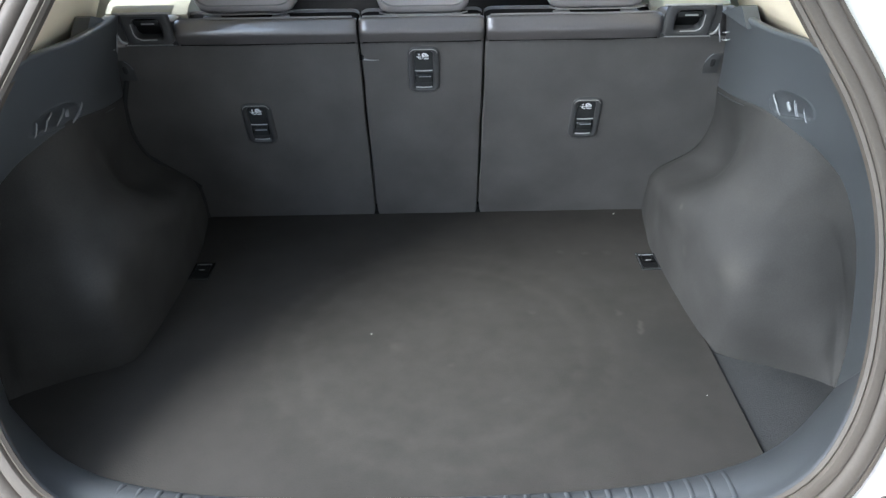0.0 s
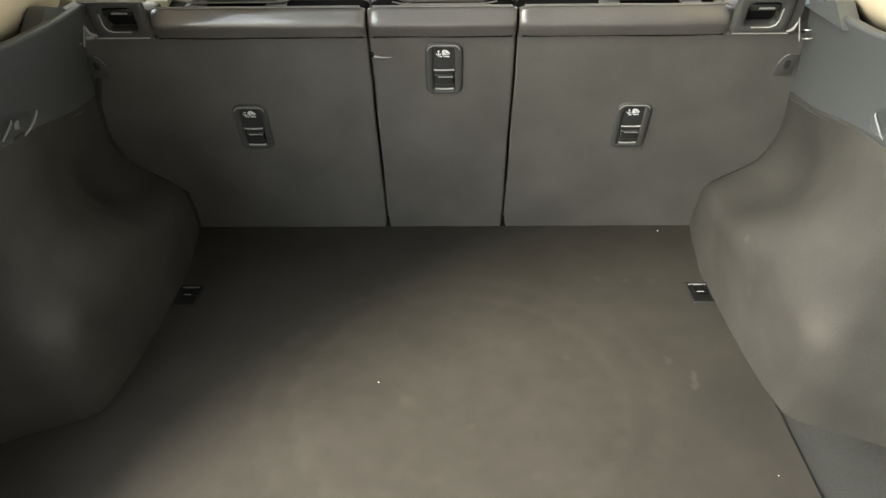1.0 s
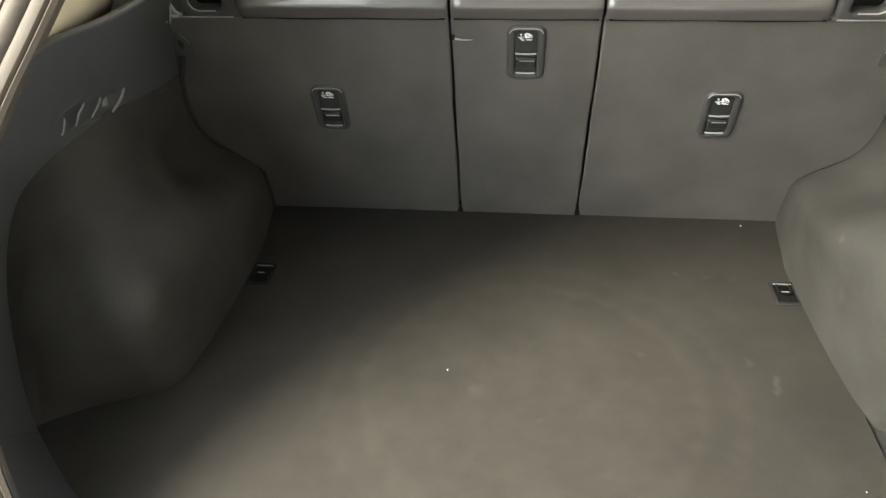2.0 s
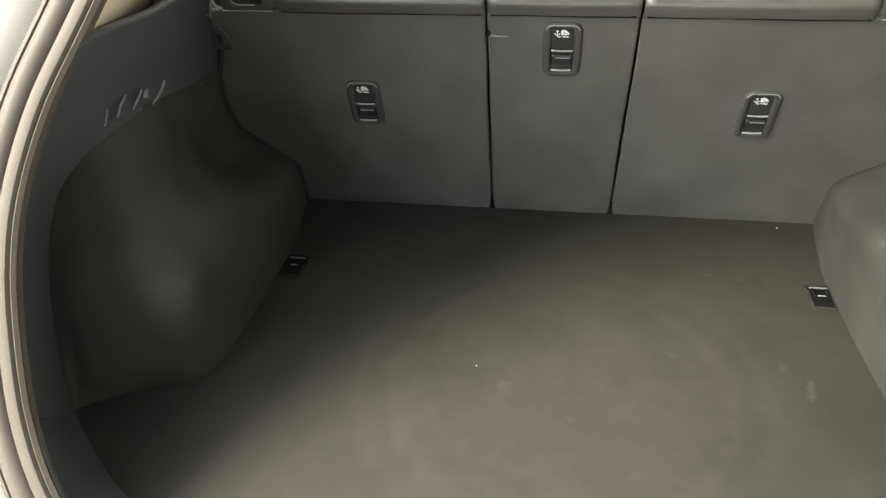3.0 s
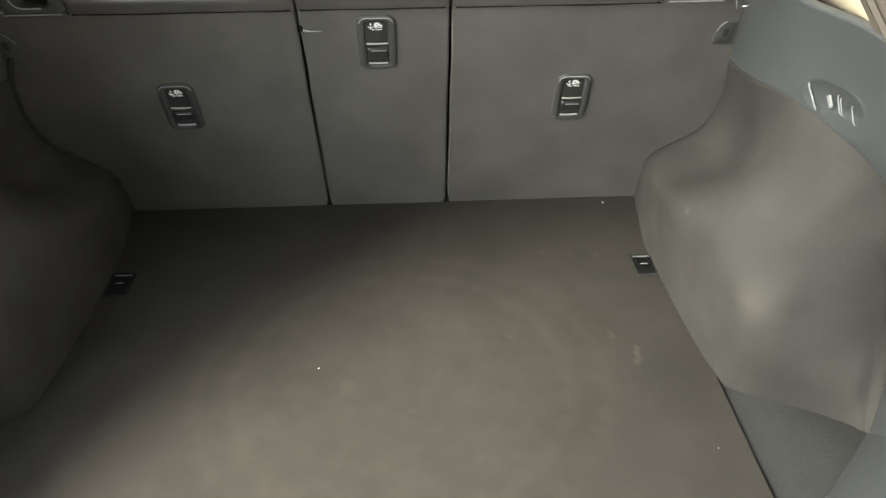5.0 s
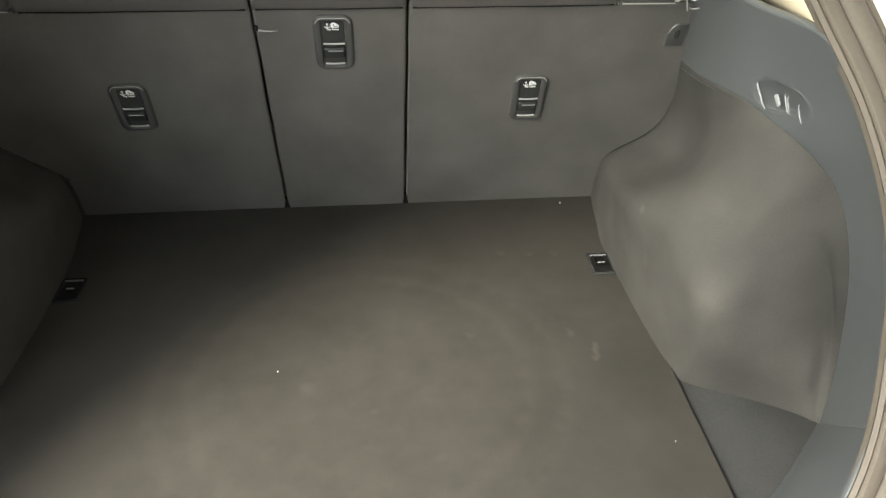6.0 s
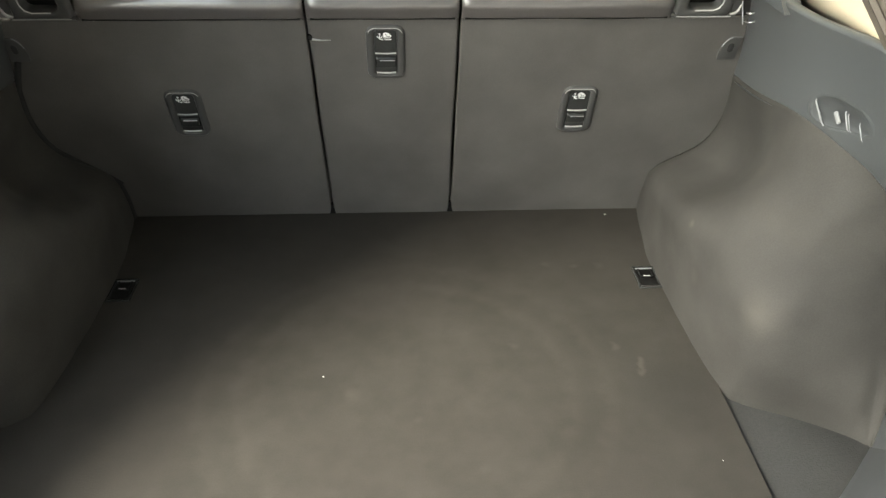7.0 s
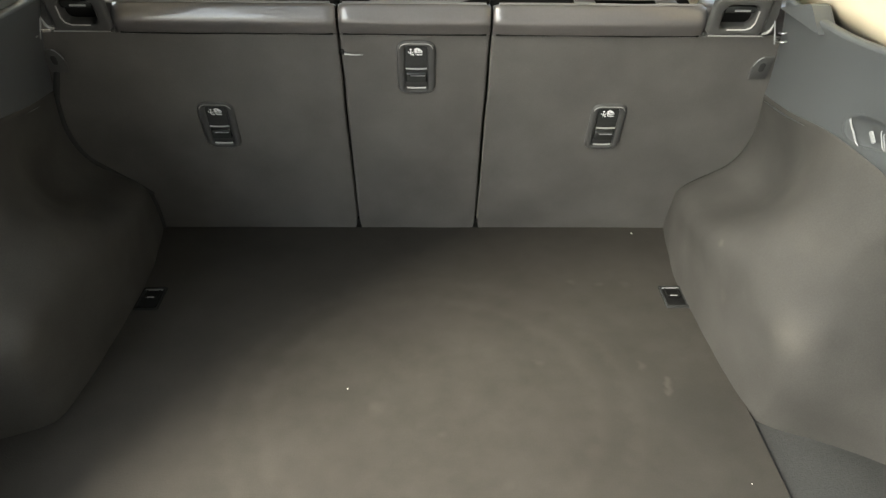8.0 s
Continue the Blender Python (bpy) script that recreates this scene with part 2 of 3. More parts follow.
def mirror(m, arr):
    return np.asarray(arr, float) * np.array((m, 1, 1))


# ---- ground ----
bm = bmesh.new()
bmesh.ops.create_grid(bm, x_segments=8, y_segments=8, size=600)
ground = part("ground", bm, M_GROUND, label="grey concrete paving under and around the car", smooth=False)
ground.location = (0, 0, -0.75)
tagged(ground, category="ground", kind="structure")

# unseen walls added to hold back the sky on the right and behind
M_WALL = material("added_wall_plaster", (0.21, 0.206, 0.198), 0.85, grain=0.3, scale=40, vary=0.12, blot=1.2)
for name, x0, x1, y0, y1 in (("added_wall_east", 2.3, 2.55, -4.3, 1.2), ("added_wall_south", -1.3, 2.3, -4.3, -4.05)):
    wall = part(name, box(x0, x1, y0, y1, -0.75, 6.2, 0.01), M_WALL, label="added plain grey wall, unseen, that shapes the daylight", smooth=False)
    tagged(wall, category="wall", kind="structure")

# ---- the rear opening: its rim lies on the slanted plane y = 0.10 + 0.61 z ----
RIM_HALF = [(0.0, -0.012), (0.16, -0.011), (0.30, -0.004), (0.42, 0.012), (0.50, 0.045), (0.552, 0.10), (0.585, 0.17), (0.602, 0.25), (0.608, 0.32), (0.600, 0.39),
            (0.572, 0.47), (0.528, 0.547), (0.48, 0.63), (0.43, 0.72), (0.38, 0.80), (0.31, 0.87), (0.18, 0.905), (0.0, 0.915)]
half = spline(RIM_HALF, 70)
ASIDE = 0.009  # the opening's middle lies this far beside the middle of the seats
RIM = np.array([(x, 0.10 + 0.61 * z, z) for x, z in half] + [(-x, 0.10 + 0.61 * z, z) for x, z in half[-2:0:-1]]) + np.array((ASIDE, 0, 0))
REAR = np.array((0, -1, 0.61)) / math.hypot(1, 0.61)
along = np.roll(RIM, -1, 0) - np.roll(RIM, 1, 0)
along /= np.linalg.norm(along, axis=1)[:, None]
OUT = np.cross(along, REAR)
OUT *= np.sign((OUT * (RIM - RIM.mean(0))).sum(1))[:, None]


def rim(out, back):
    return RIM + OUT * out + REAR * back


car_body = thing("car", "white car with its tailgate open and a taupe rubber seal", "car")
seal = part("weatherstrip", sheet(np.stack([rim(o, k) for o, k in ((0.000, -0.012), (-0.001, 0.004), (0.004, 0.012), (0.011, 0.014), (0.0175, 0.012), (0.0195, 0.008), (0.0215, 0.012), (0.029, 0.0165), (0.038, 0.0165),
            (0.0435, 0.0125), (0.0455, 0.0085), (0.0475, 0.0115), (0.052, 0.011), (0.0545, 0.004), (0.055, -0.012))]), closed_v=True, flip=True), M_RUBBER, car_body, "taupe grey rubber door seal")
part("seal_lip", sheet(np.stack([rim(o, k) for o, k in ((-0.003, 0.000), (-0.006, 0.006), (-0.002, 0.010), (0.002, 0.007))]), closed_v=True, flip=True), M_RUBBER, seal)
gutter = np.stack([rim(o, k) for o, k in ((0.051, -0.012), (0.058, -0.014), (0.065, -0.012), (0.070, -0.004), (0.075, 0.012), (0.085, 0.022), (0.10, 0.020))])
part("gutter", sheet(gutter, closed_v=True, flip=True), M_WHITE, car_body, "white painted gutter round the opening")
edge = rim(0.10, 0.020)
side = rim(0.25, -0.03) * np.array((1.05, 1, 1))
rear = side.copy()
rear[:, 1] += 0.05
front = side.copy()
front[:, 1] = np.where(side[:, 2] < 0.46, 1.0, rear[:, 1] + 0.12)
part("quarter_panels", sheet(np.stack([edge, rim(0.18, 0.016), side, rear, 0.5 * (rear + front), front]), closed_v=True, flip=True), M_WHITE, car_body, "white painted rear quarters and roof end")
for m in (1, -1):
    stop = part("bump_stop", stack([[(r * math.cos(a), r * math.sin(a), z) for a in np.linspace(0, 2 * np.pi, 24, endpoint=False)]
                for r, z in ((0.015, 0), (0.015, 0.006), (0.0135, 0.009), (0.006, 0.010))]), M_RUBBER, car_body, "round taupe rubber stop")
    stop.matrix_local = Matrix.Translation((m * 0.594 + ASIDE, 0.096, 0.026)) @ Vector(REAR).to_track_quat("Z", "Y").to_matrix().to_4x4()
# painted bumper below the opening
bump = [[(x, y0 - 0.03 * (x / 0.8) ** 2 * -2, z) for x in np.linspace(-0.86, 0.86, 25)] for y0, z in ((0.03, -0.10), (-0.02, -0.115), (-0.05, -0.15), (-0.06, -0.25), (-0.03, -0.42), (0.05, -0.50))]
thicken(part("bumper", sheet(bump), M_WHITE, car_body, "white painted rear bumper"), 0.006)
# raised tailgate over the opening, unseen; its window is enlarged to admit daylight
gate = spline([(0.70, 1.03), (0.48, 1.12), (0.18, 1.20), (-0.10, 1.22), (-0.32, 1.18), (-0.44, 1.10)], 24)
wide = np.interp(np.linspace(0, 1, 24), (0, 0.5, 1), (0.52, 0.62, 0.60))
grid = np.array([[(x * w, y, z - 0.05 * x * x) for x in np.linspace(-1, 1, 17)] for (y, z), w in zip(gate, wide)])
pts, faces = sheet(grid)
tailgate = part("tailgate", (pts, [q for k, q in enumerate(faces) if not (1 <= k // 16 < 17 and 1 <= k % 16 < 15)]), M_WHITE, car_body, "white raised tailgate")
part("rear_window", sheet(grid[1:18, 1:16]), M_TINT, tailgate, "rear window of the unseen tailgate, enlarged to let daylight in")
thicken(tailgate, 0.03, -1)
part("tailgate_trim", sheet([[(x * w * 0.92, y, z - 0.085 - 0.05 * x * x) for x in np.linspace(-1, 1, 17)] for (y, z), w in zip(gate[18:-2], wide[18:-2])]), M_PLASTIC, tailgate, "black tailgate lining")
# roof, doors and glass of the cabin ahead
part("roof", sheet([[(x, y, 1.0 - 0.25 * x * x) for x in np.linspace(-0.60, 0.60, 13)] for y in np.linspace(0.70, 2.7, 9)]), M_CREAM, car_body, "cream headliner under the roof")
part("roof_skin", sheet([[(x, y, 1.06 - 0.25 * x * x) for x in np.linspace(-0.62, 0.62, 13)] for y in np.linspace(0.72, 2.7, 9)]), M_WHITE, car_body)
for m in (1, -1):
    part("door_trim", box(m * 0.67 - 0.06, m * 0.67 + 0.06, 1.02, 2.7, -0.35, 0.590, 0.02), M_TAN, car_body, "tan door lining")
    part("side_glass", sheet([[(m * (0.70 - 0.20 * k), y, 0.47 + 0.46 * k) for k in (0, 0.5, 1)] for y in (0.90, 1.6, 2.2, 2.7)]), M_GLASS, car_body, "clear side window").visible_shadow = False
for m in (1, -1):
    skin = spline([(0.80, -0.48), (0.86, -0.38), (0.885, -0.15), (0.88, 0.10), (0.86, 0.30), (0.80, 0.46), (0.74, 0.49)], 20)
    thicken(part("body_side", sheet([[(m * x * (1 - 0.02 * max(y - 2.2, 0)), y, z) for x, z in skin] for y in np.linspace(1.0, 2.75, 8)], flip=m < 0), M_WHITE, car_body, "white painted body side"), 0.004)
part("cabin_floor", box(-0.70, 0.70, 1.02, 2.7, -0.40, -0.36, 0.004), M_FLOOR, car_body, "dark cabin carpet")
# unseen dark board, added to cut the light from ahead
part("cabin_end", box(-0.70, 0.70, 2.70, 2.74, 0.30, 0.70, 0.004), M_DARK, car_body)
part("dashboard", box(-0.70, 0.70, 2.6, 2.75, -0.38, 0.45, 0.03), M_PLASTIC, car_body, "dark dashboard")
for m in (1, -1):
    # cream pillar lining above the side trim
    rows = []
    for k in np.linspace(0, 1, 10):
        z = 0.500 + 0.43 * k
        y0, y1 = 0.112 + 0.61 * z, 0.84 + 0.10 * k
        rows.append([(m * (0.546 + m * ASIDE * (1 - v) + 0.016 * (1 - v) ** 4 * (1 - k) ** 6 + 0.05 * v + 0.010 * math.sin(3.1 * v) - 0.17 * k), y0 + (y1 - y0) * v, z) for v in np.linspace(0, 1, 10)])
    thicken(part("pillar_lining", sheet(rows, flip=m < 0), M_CREAM, car_body, "cream fabric lining of the rear pillar"), 0.006, 0)
    wedge = [(0.660, 0.504), (0.705, 0.530), (0.715, 0.530), (0.815, 0.498)]
    part("pillar_foot", stack([[(m * (x + 0.08 * (y - 0.60)), y, z) for y, z in wedge] for x in (0.534, 0.560)]), M_PLASTIC, car_body, "grey plastic foot of the pillar lining", smooth=False)

# ---- side trims with the carpeted wheel arch ----
CREASE = [(0.672, 0.362, -0.006), (0.685, 0.390, 0.08), (0.682, 0.431, 0.21), (0.657, 0.463, 0.303), (0.622, 0.488, 0.350), (0.585, 0.524, 0.378), (0.567, 0.615, 0.384), (0.576, 0.756, 0.356), (0.600, 0.900, 0.330)]
FOOT = [(0.672, 0.364, -0.03), (0.640, 0.395, -0.03), (0.585, 0.430, -0.03), (0.524, 0.459, -0.03), (0.503, 0.488, -0.03), (0.494, 0.580, -0.03), (0.490, 0.720, -0.03), (0.4895, 0.850, -0.03), (0.516, 1.010, -0.03)]
WAIST = [(0.6722, 0.3638, -0.025), (0.642, 0.390, 0.07), (0.580, 0.410, 0.09), (0.526, 0.428, 0.105), (0.498, 0.462, 0.105), (0.481, 0.560, 0.105), (0.478, 0.690, 0.095), (0.488, 0.830, 0.075), (0.511, 0.985, 0.062)]
RIDGE = [(0.6724, 0.3636, -0.020), (0.657, 0.4095, 0.15), (0.595, 0.422, 0.19), (0.538, 0.434, 0.200), (0.507, 0.474, 0.205), (0.482, 0.560, 0.205), (0.478, 0.665, 0.185), (0.491, 0.795, 0.150), (0.521, 0.957, 0.122)]
SHELF = [(0.6726, 0.3634, -0.015), (0.668, 0.4160, 0.17), (0.628, 0.438, 0.245), (0.577, 0.456, 0.272), (0.552, 0.482, 0.285), (0.530, 0.560, 0.290), (0.546, 0.660, 0.248), (0.584, 0.784, 0.190), (0.590, 0.940, 0.178)]
WALL = [(0.6726, 0.3630, -0.010), (0.679, 0.4035, 0.125), (0.660, 0.438, 0.235), (0.624, 0.459, 0.292), (0.593, 0.481, 0.325), (0.562, 0.538, 0.342), (0.564, 0.634, 0.325), (0.600, 0.768, 0.262), (0.610, 0.918, 0.245)]
OUTER = [(0.585, 0.204, 0.17), (0.602, 0.253, 0.25), (0.608, 0.295, 0.32), (0.604, 0.325, 0.37), (0.590, 0.360, 0.43), (0.563, 0.400, 0.49), (0.532, 0.431, 0.533), (0.530, 0.600, 0.520), (0.550, 0.815, 0.506)]


def side_trim(m, word):
    ob = thing("side_trim", "dark grey plastic cargo side trim with a carpeted wheel arch, " + word, "car trim", "cargo side trims")
    cols = [spline(c, 72) for c in (FOOT, WAIST, RIDGE, SHELF, WALL, CREASE)]
    g = spline(np.stack(cols), 46)
    # the carpet runs on a little way behind the panel
    on = g[-1] - g[-4]
    on /= np.maximum(np.linalg.norm(on, axis=1), 1e-4)[:, None]
    g = np.concatenate([g, [g[-1] + on * 0.003 + np.array((0.0015, 0, 0)), g[-1] + on * 0.008 + np.array((0.004, 0, 0))]])
    # even out the corner beside the panel
    g[..., 1] += 0.006 * np.exp(-(((g[..., 0] - 0.661) / 0.013) ** 2 + ((g[..., 2] - 0.03) / 0.05) ** 2)) * np.concatenate([np.ones(38), np.linspace(1, 0, 8), np.zeros(2)])[:, None]
    # rounded knob on the rear shoulder of the arch and soft waves of the moulded carpet
    fade = np.concatenate([1 - np.linspace(0, 1, 46) ** 3, np.zeros(2)])[:, None]
    knob = np.exp(-(((g[..., 1] - 0.452) / 0.045) ** 2 + ((g[..., 2] - 0.168) / 0.04) ** 2))
    g[..., 0] -= 0.013 * knob * fade
    g[..., 1] -= 0.006 * knob * fade
    dent = np.exp(-(((g[..., 1] - 0.575) / 0.03) ** 2 + ((g[..., 2] - 0.165) / 0.025) ** 2))
    g[..., 0] += 0.005 * dent * fade
    wave = np.array([[noise.noise((p[1] * 14, p[2] * 14, 2.0 + m)) for p in row] for row in g])
    g[..., 0] += 0.0022 * wave * fade
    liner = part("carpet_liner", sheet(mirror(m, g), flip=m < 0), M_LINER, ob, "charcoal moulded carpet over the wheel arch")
    thicken(liner, 0.005)
    # dark strip that stands for the shaded gap between liner and seat back
    strip = []
    for row in g[1:45]:
        f = row[:, 1] - (1 - 0.34 * row[:, 2])
        k = int(np.argmax(f > 0))
        if k and f[k] > 0:
            strip.append(row[k - 1] + (row[k] - row[k - 1]) * (-f[k - 1] / (f[k] - f[k - 1])))
    if m < 0:
        strip = spline(np.vstack([np.array(strip)[::2], [(0.588, 0.884, 0.350), (0.574, 0.874, 0.384)]]), 44) + np.array((-0.001, -0.002, 0))
        part("shade_strip", tube(mirror(m, strip), 0.0052, 10), M_POCKET, ob, "dark strip standing for the shaded gap beside the seat back")
    inner, outer = spline(CREASE, 140), spline(OUTER, 140) + np.array((m * ASIDE, 0, 0))
    rows = []
    for k in np.linspace(0, 1, 40):
        row = inner * (1 - k) + outer * k
        row[:, 0] += 0.007 * math.sin(math.pi * k) * np.clip((np.arange(140) - 4) / 40, 0, 1)
        if k == 0:
            row = row + np.array((0.002, 0, 0.0))
        rows.append(row)
    rows.insert(0, inner * 1.06 - outer * 0.06)
    # bag hook: four fins standing out of the panel
    flat = np.concatenate(rows[1:])

    def surface(y, z):
        near = flat[((flat[:, 1:] - np.array((y, z))) ** 2).sum(1).argsort()[:14]]
        fit = np.linalg.lstsq(np.c_[near[:, 1:], np.ones(14)], near[:, 0], rcond=None)[0]
        return float(fit @ (y, z, 1))

    move = 0.0 if m > 0 else 0.044
    base = [(0.590, 0.420), (0.570, 0.432), (0.525, 0.444), (0.480, 0.447), (0.452, 0.441), (0.444, 0.426), (0.452, 0.412), (0.490, 0.406), (0.530, 0.397), (0.562, 0.392), (0.584, 0.394), (0.594, 0.405)]
    base = [(y if m < 0 else 0.470 + (y - 0.444) * 0.80, z) for y, z in base]
    ring = spline(base + base[:1], 48)[:-1] + np.array((move, -0.012 * move / 0.044))
    mid = ring.mean(0)
    pts, faces = sheet(mirror(m, np.stack(rows)), flip=m < 0)
    spokes = np.arctan2(*(ring - mid).T)
    order = spokes.argsort()
    rel = pts[:, 1:] - mid
    reach = np.hypot(*rel.T) / np.interp(np.arctan2(*rel.T), spokes[order], np.hypot(*(ring - mid).T)[order], period=2 * math.pi)
    faces = [q for q in faces if min(reach[k] for k in q) > 0.80]
    thicken(part("upper_panel", (pts, faces), M_PLASTIC, ob, "dark blue-grey grained plastic"), 0.004)
    top = outer[100:]
    ledge = np.stack([top, top + np.array((0.004, 0, 0.003)), top + np.array((0.012, 0, 0.003)), top + np.array((0.022, 0, -0.004))])
    thicken(part("top_ledge", sheet(mirror(m, ledge), flip=m < 0), M_PLASTIC, ob), 0.003)
    def hook_rings(steps):
        return [[(m * (surface(*p) - off), *p) for p in mid + (ring - mid) * s * 0.86] for s, off in steps]

    hook = part("bag_hook", stack(hook_rings(((1.18, -0.002), (1.12, 0.0002), (1.0, 0.0002), (0.93, -0.0008))), False, False), M_PLASTIC, ob, "moulded plastic bag hook with upright fins")
    part("hollow", stack(hook_rings(((0.94, -0.0006), (0.80, -0.003), (0.5, -0.005))), False, True), M_HOLLOW, hook, "hollow behind the fins, its shade put into the colour")
    FINS = ((0.573, 0.423, 0.547, 0.397, 0.0015, 1), (0.511, 0.433, 0.494, 0.414, 0.0010, 0), (0.504, 0.432, 0.489, 0.415, 0.0007, 0), (0.478, 0.433, 0.462, 0.416, 0.0007, 0)) if m > 0 else (
        (0.640, 0.406, 0.603, 0.383, 0.0024, 1), (0.576, 0.418, 0.556, 0.397, 0.0016, 0), (0.540, 0.425, 0.517, 0.403, 0.0016, 0), (0.500, 0.422, 0.485, 0.405, 0.0013, 0))
    for y1, z1, y0, z0, thick, bow in FINS:
        qs = np.linspace(0, 1, 12)
        path = [(m * (min(0.568, surface(y0 + (y1 - y0) * q, z0 + (z1 - z0) * q) - 0.001) + 0.0015 * (2 * q - 1) ** 8), y0 + (y1 - y0) * q + 0.004 * bow * math.sin(math.pi * q), z0 + (z1 - z0) * q) for q in qs]
        part("fin", tube(path, [thick * (0.5 + 0.5 * math.sin(math.pi * (0.08 + 0.75 * q))) for q in qs], 8), M_FIN, hook, "plastic fin, its highlight in the pale colour")
    ty, tz = (0.523, 0.4195) if m > 0 else (0.595, 0.406)
    tab = part("hook_tab", plate(0.016, 0.006 if m > 0 else 0.009, 0.002, 0.002, 0.0008), M_FIN, hook, "flat moulded tab")
    tab.matrix_local = Matrix.Translation((m * 0.569, ty, tz)) @ Vector((-m, -0.25, 0.1)).to_track_quat("Z", "Y").to_matrix().to_4x4() @ Matrix.Rotation(radians(-45 if m > 0 else 75), 4, "Z")
    # striker by the seat's shoulder
    st = part("seat_striker", box(-0.0013, 0.0013, -0.004, 0.004, -0.018, 0.018, 0.0010), M_FIN, ob, "thin seat latch striker plate")
    st.matrix_local = pose(m * 0.560, 0.828, 0.457, 0, -m * 12, -m * 20)
    for dz, rad in ((-0.013, 0.008), (0.0, 0.006)):
        part("striker_loop", tube([(m * (0.012 + rad * math.cos(a)), -0.004 - rad * math.sin(a), dz) for a in np.linspace(0, math.pi, 12)], 0.0012, 8), M_STEEL, st, "steel striker loop")
    part("striker_post", tube([(m * 0.019, -0.006, -0.016), (m * 0.019, -0.008, -0.004), (m * 0.017, -0.006, 0.010)], 0.0011, 8), M_STEEL, st, "steel striker loop")
    return ob


side_trim(1, "lit by the daylight")
side_trim(-1, "in the shade")

# dark sheets added behind the trims to keep stray light out
for m in (1, -1):
    quad = [(0.14, -0.08), (1.06, -0.08), (1.06, 0.60), (0.50, 0.60)]
    part("backing_sheet", stack([[(m * x, y, z) for y, z in quad] for x in (0.700, 0.712)]), M_DARK, car_body, "added dark backing sheet that stops light behind the trim", smooth=False)

# ---- sill trim along the rear edge ----
sill = thing("sill_trim", "grey ribbed plastic sill plate along the rear edge of the cargo floor", "sill plate")
SILL_IN = [(0.0, 0.147, 0.004), (0.16, 0.150, 0.004), (0.30, 0.160, 0.004), (0.40, 0.180, 0.004), (0.475, 0.206, 0.003), (0.545, 0.247, 0.002), (0.607, 0.300, 0.0), (0.672, 0.362, -0.004)]
SILL_OUT = [(0.0, 0.093, -0.008), (0.16, 0.093, -0.007), (0.30, 0.098, 0.0), (0.41, 0.108, 0.013), (0.478, 0.122, 0.036), (0.525, 0.144, 0.07), (0.558, 0.172, 0.115), (0.585, 0.204, 0.17)]
a = spline(SILL_IN, 60)
for m in (1, -1):
    b = spline(SILL_OUT, 60)
    b[:, 0] += m * ASIDE * np.clip(b[:, 0] / 0.3, 0, 1)
    rows = [a + np.array((0.0, 0.002, -0.03)), a + np.array((0, 0.0015, -0.003))]
    for k in np.linspace(0, 1, 12):
        r = a * (1 - k) + b * k
        r[:, 2] += 0.010 * math.sin(math.pi * min(k * 1.3, 1)) * (1 - np.linspace(0, 1, 60) ** 2)
        rows.append(np.vstack([r, 2 * r[-1:] - r[-2:-1] + np.array((0.004, 0.002, -0.001))]))
    rows[:2] = [np.vstack([r, r[-1:] + 0.002]) for r in rows[:2]]
    thicken(part("sill_plate", sheet(mirror(m, np.stack(rows)), flip=m < 0), M_SILL, sill, "grey grained plastic sill"), 0.004)
for x in np.arange(-0.42, 0.421, 0.028):
    q = abs(x)
    y0 = np.interp(q, (0, 0.16, 0.30, 0.40, 0.475), (0.147, 0.150, 0.160, 0.180, 0.206))
    y1 = np.interp(q, (0, 0.30, 0.41, 0.478), (0.093, 0.098, 0.108, 0.122))
    zz = np.interp(q, (0, 0.30, 0.41, 0.478), (-0.008, 0.0, 0.013, 0.036))
    k = np.linspace(0.12, 0.80, 8)
    z = 0.004 * (1 - k) + zz * k + 0.010 * np.sin(np.pi * np.minimum(k * 1.3, 1)) * (1 - (q / 0.672) ** 2)
    part("rib", tube(np.stack([np.full(8, x), y0 + (y1 - y0) * k, z], 1), 0.0045, 8, flat=0.5), M_SILL, sill)

# ---- cargo floor ----
floor = thing("floor", "charcoal carpeted cargo floor board with dust and faint rubbed marks", "floor", kind="structure")
bm = bmesh.new()
pts = [(-0.715, 0.14), (0.499, 0.14), (0.499, 0.70), (0.530, 0.70), (0.530, 1.03), (-0.530, 1.03), (-0.530, 0.60), (-0.715, 0.60)]
top, low = [bm.verts.new((x, y, 0.0)) for x, y in pts], [bm.verts.new((x, y, -0.022)) for x, y in pts]
bm.faces.new(top)
bm.faces.new(low[::-1])
for k in range(8):
    bm.faces.new((low[k], low[(k + 1) % 8], top[(k + 1) % 8], top[k]))
bmesh.ops.bevel(bm, geom=[e for e in bm.edges if all(v.co.z > -0.001 for v in e.verts)], offset=0.004, segments=3, affect="EDGES", profile=0.5)
part("floor_board", bm, M_FLOOR, floor, "charcoal carpet board")
part("pocket_floor", box(0.5015, 0.72, 0.14, 0.60, -0.022, -0.008, 0.002), M_POCKET, floor, "carpeted pocket beside the floor board")
part("under_floor", box(-0.72, 0.72, 0.05, 1.05, -0.07, -0.045, 0.004), M_DARK, floor)
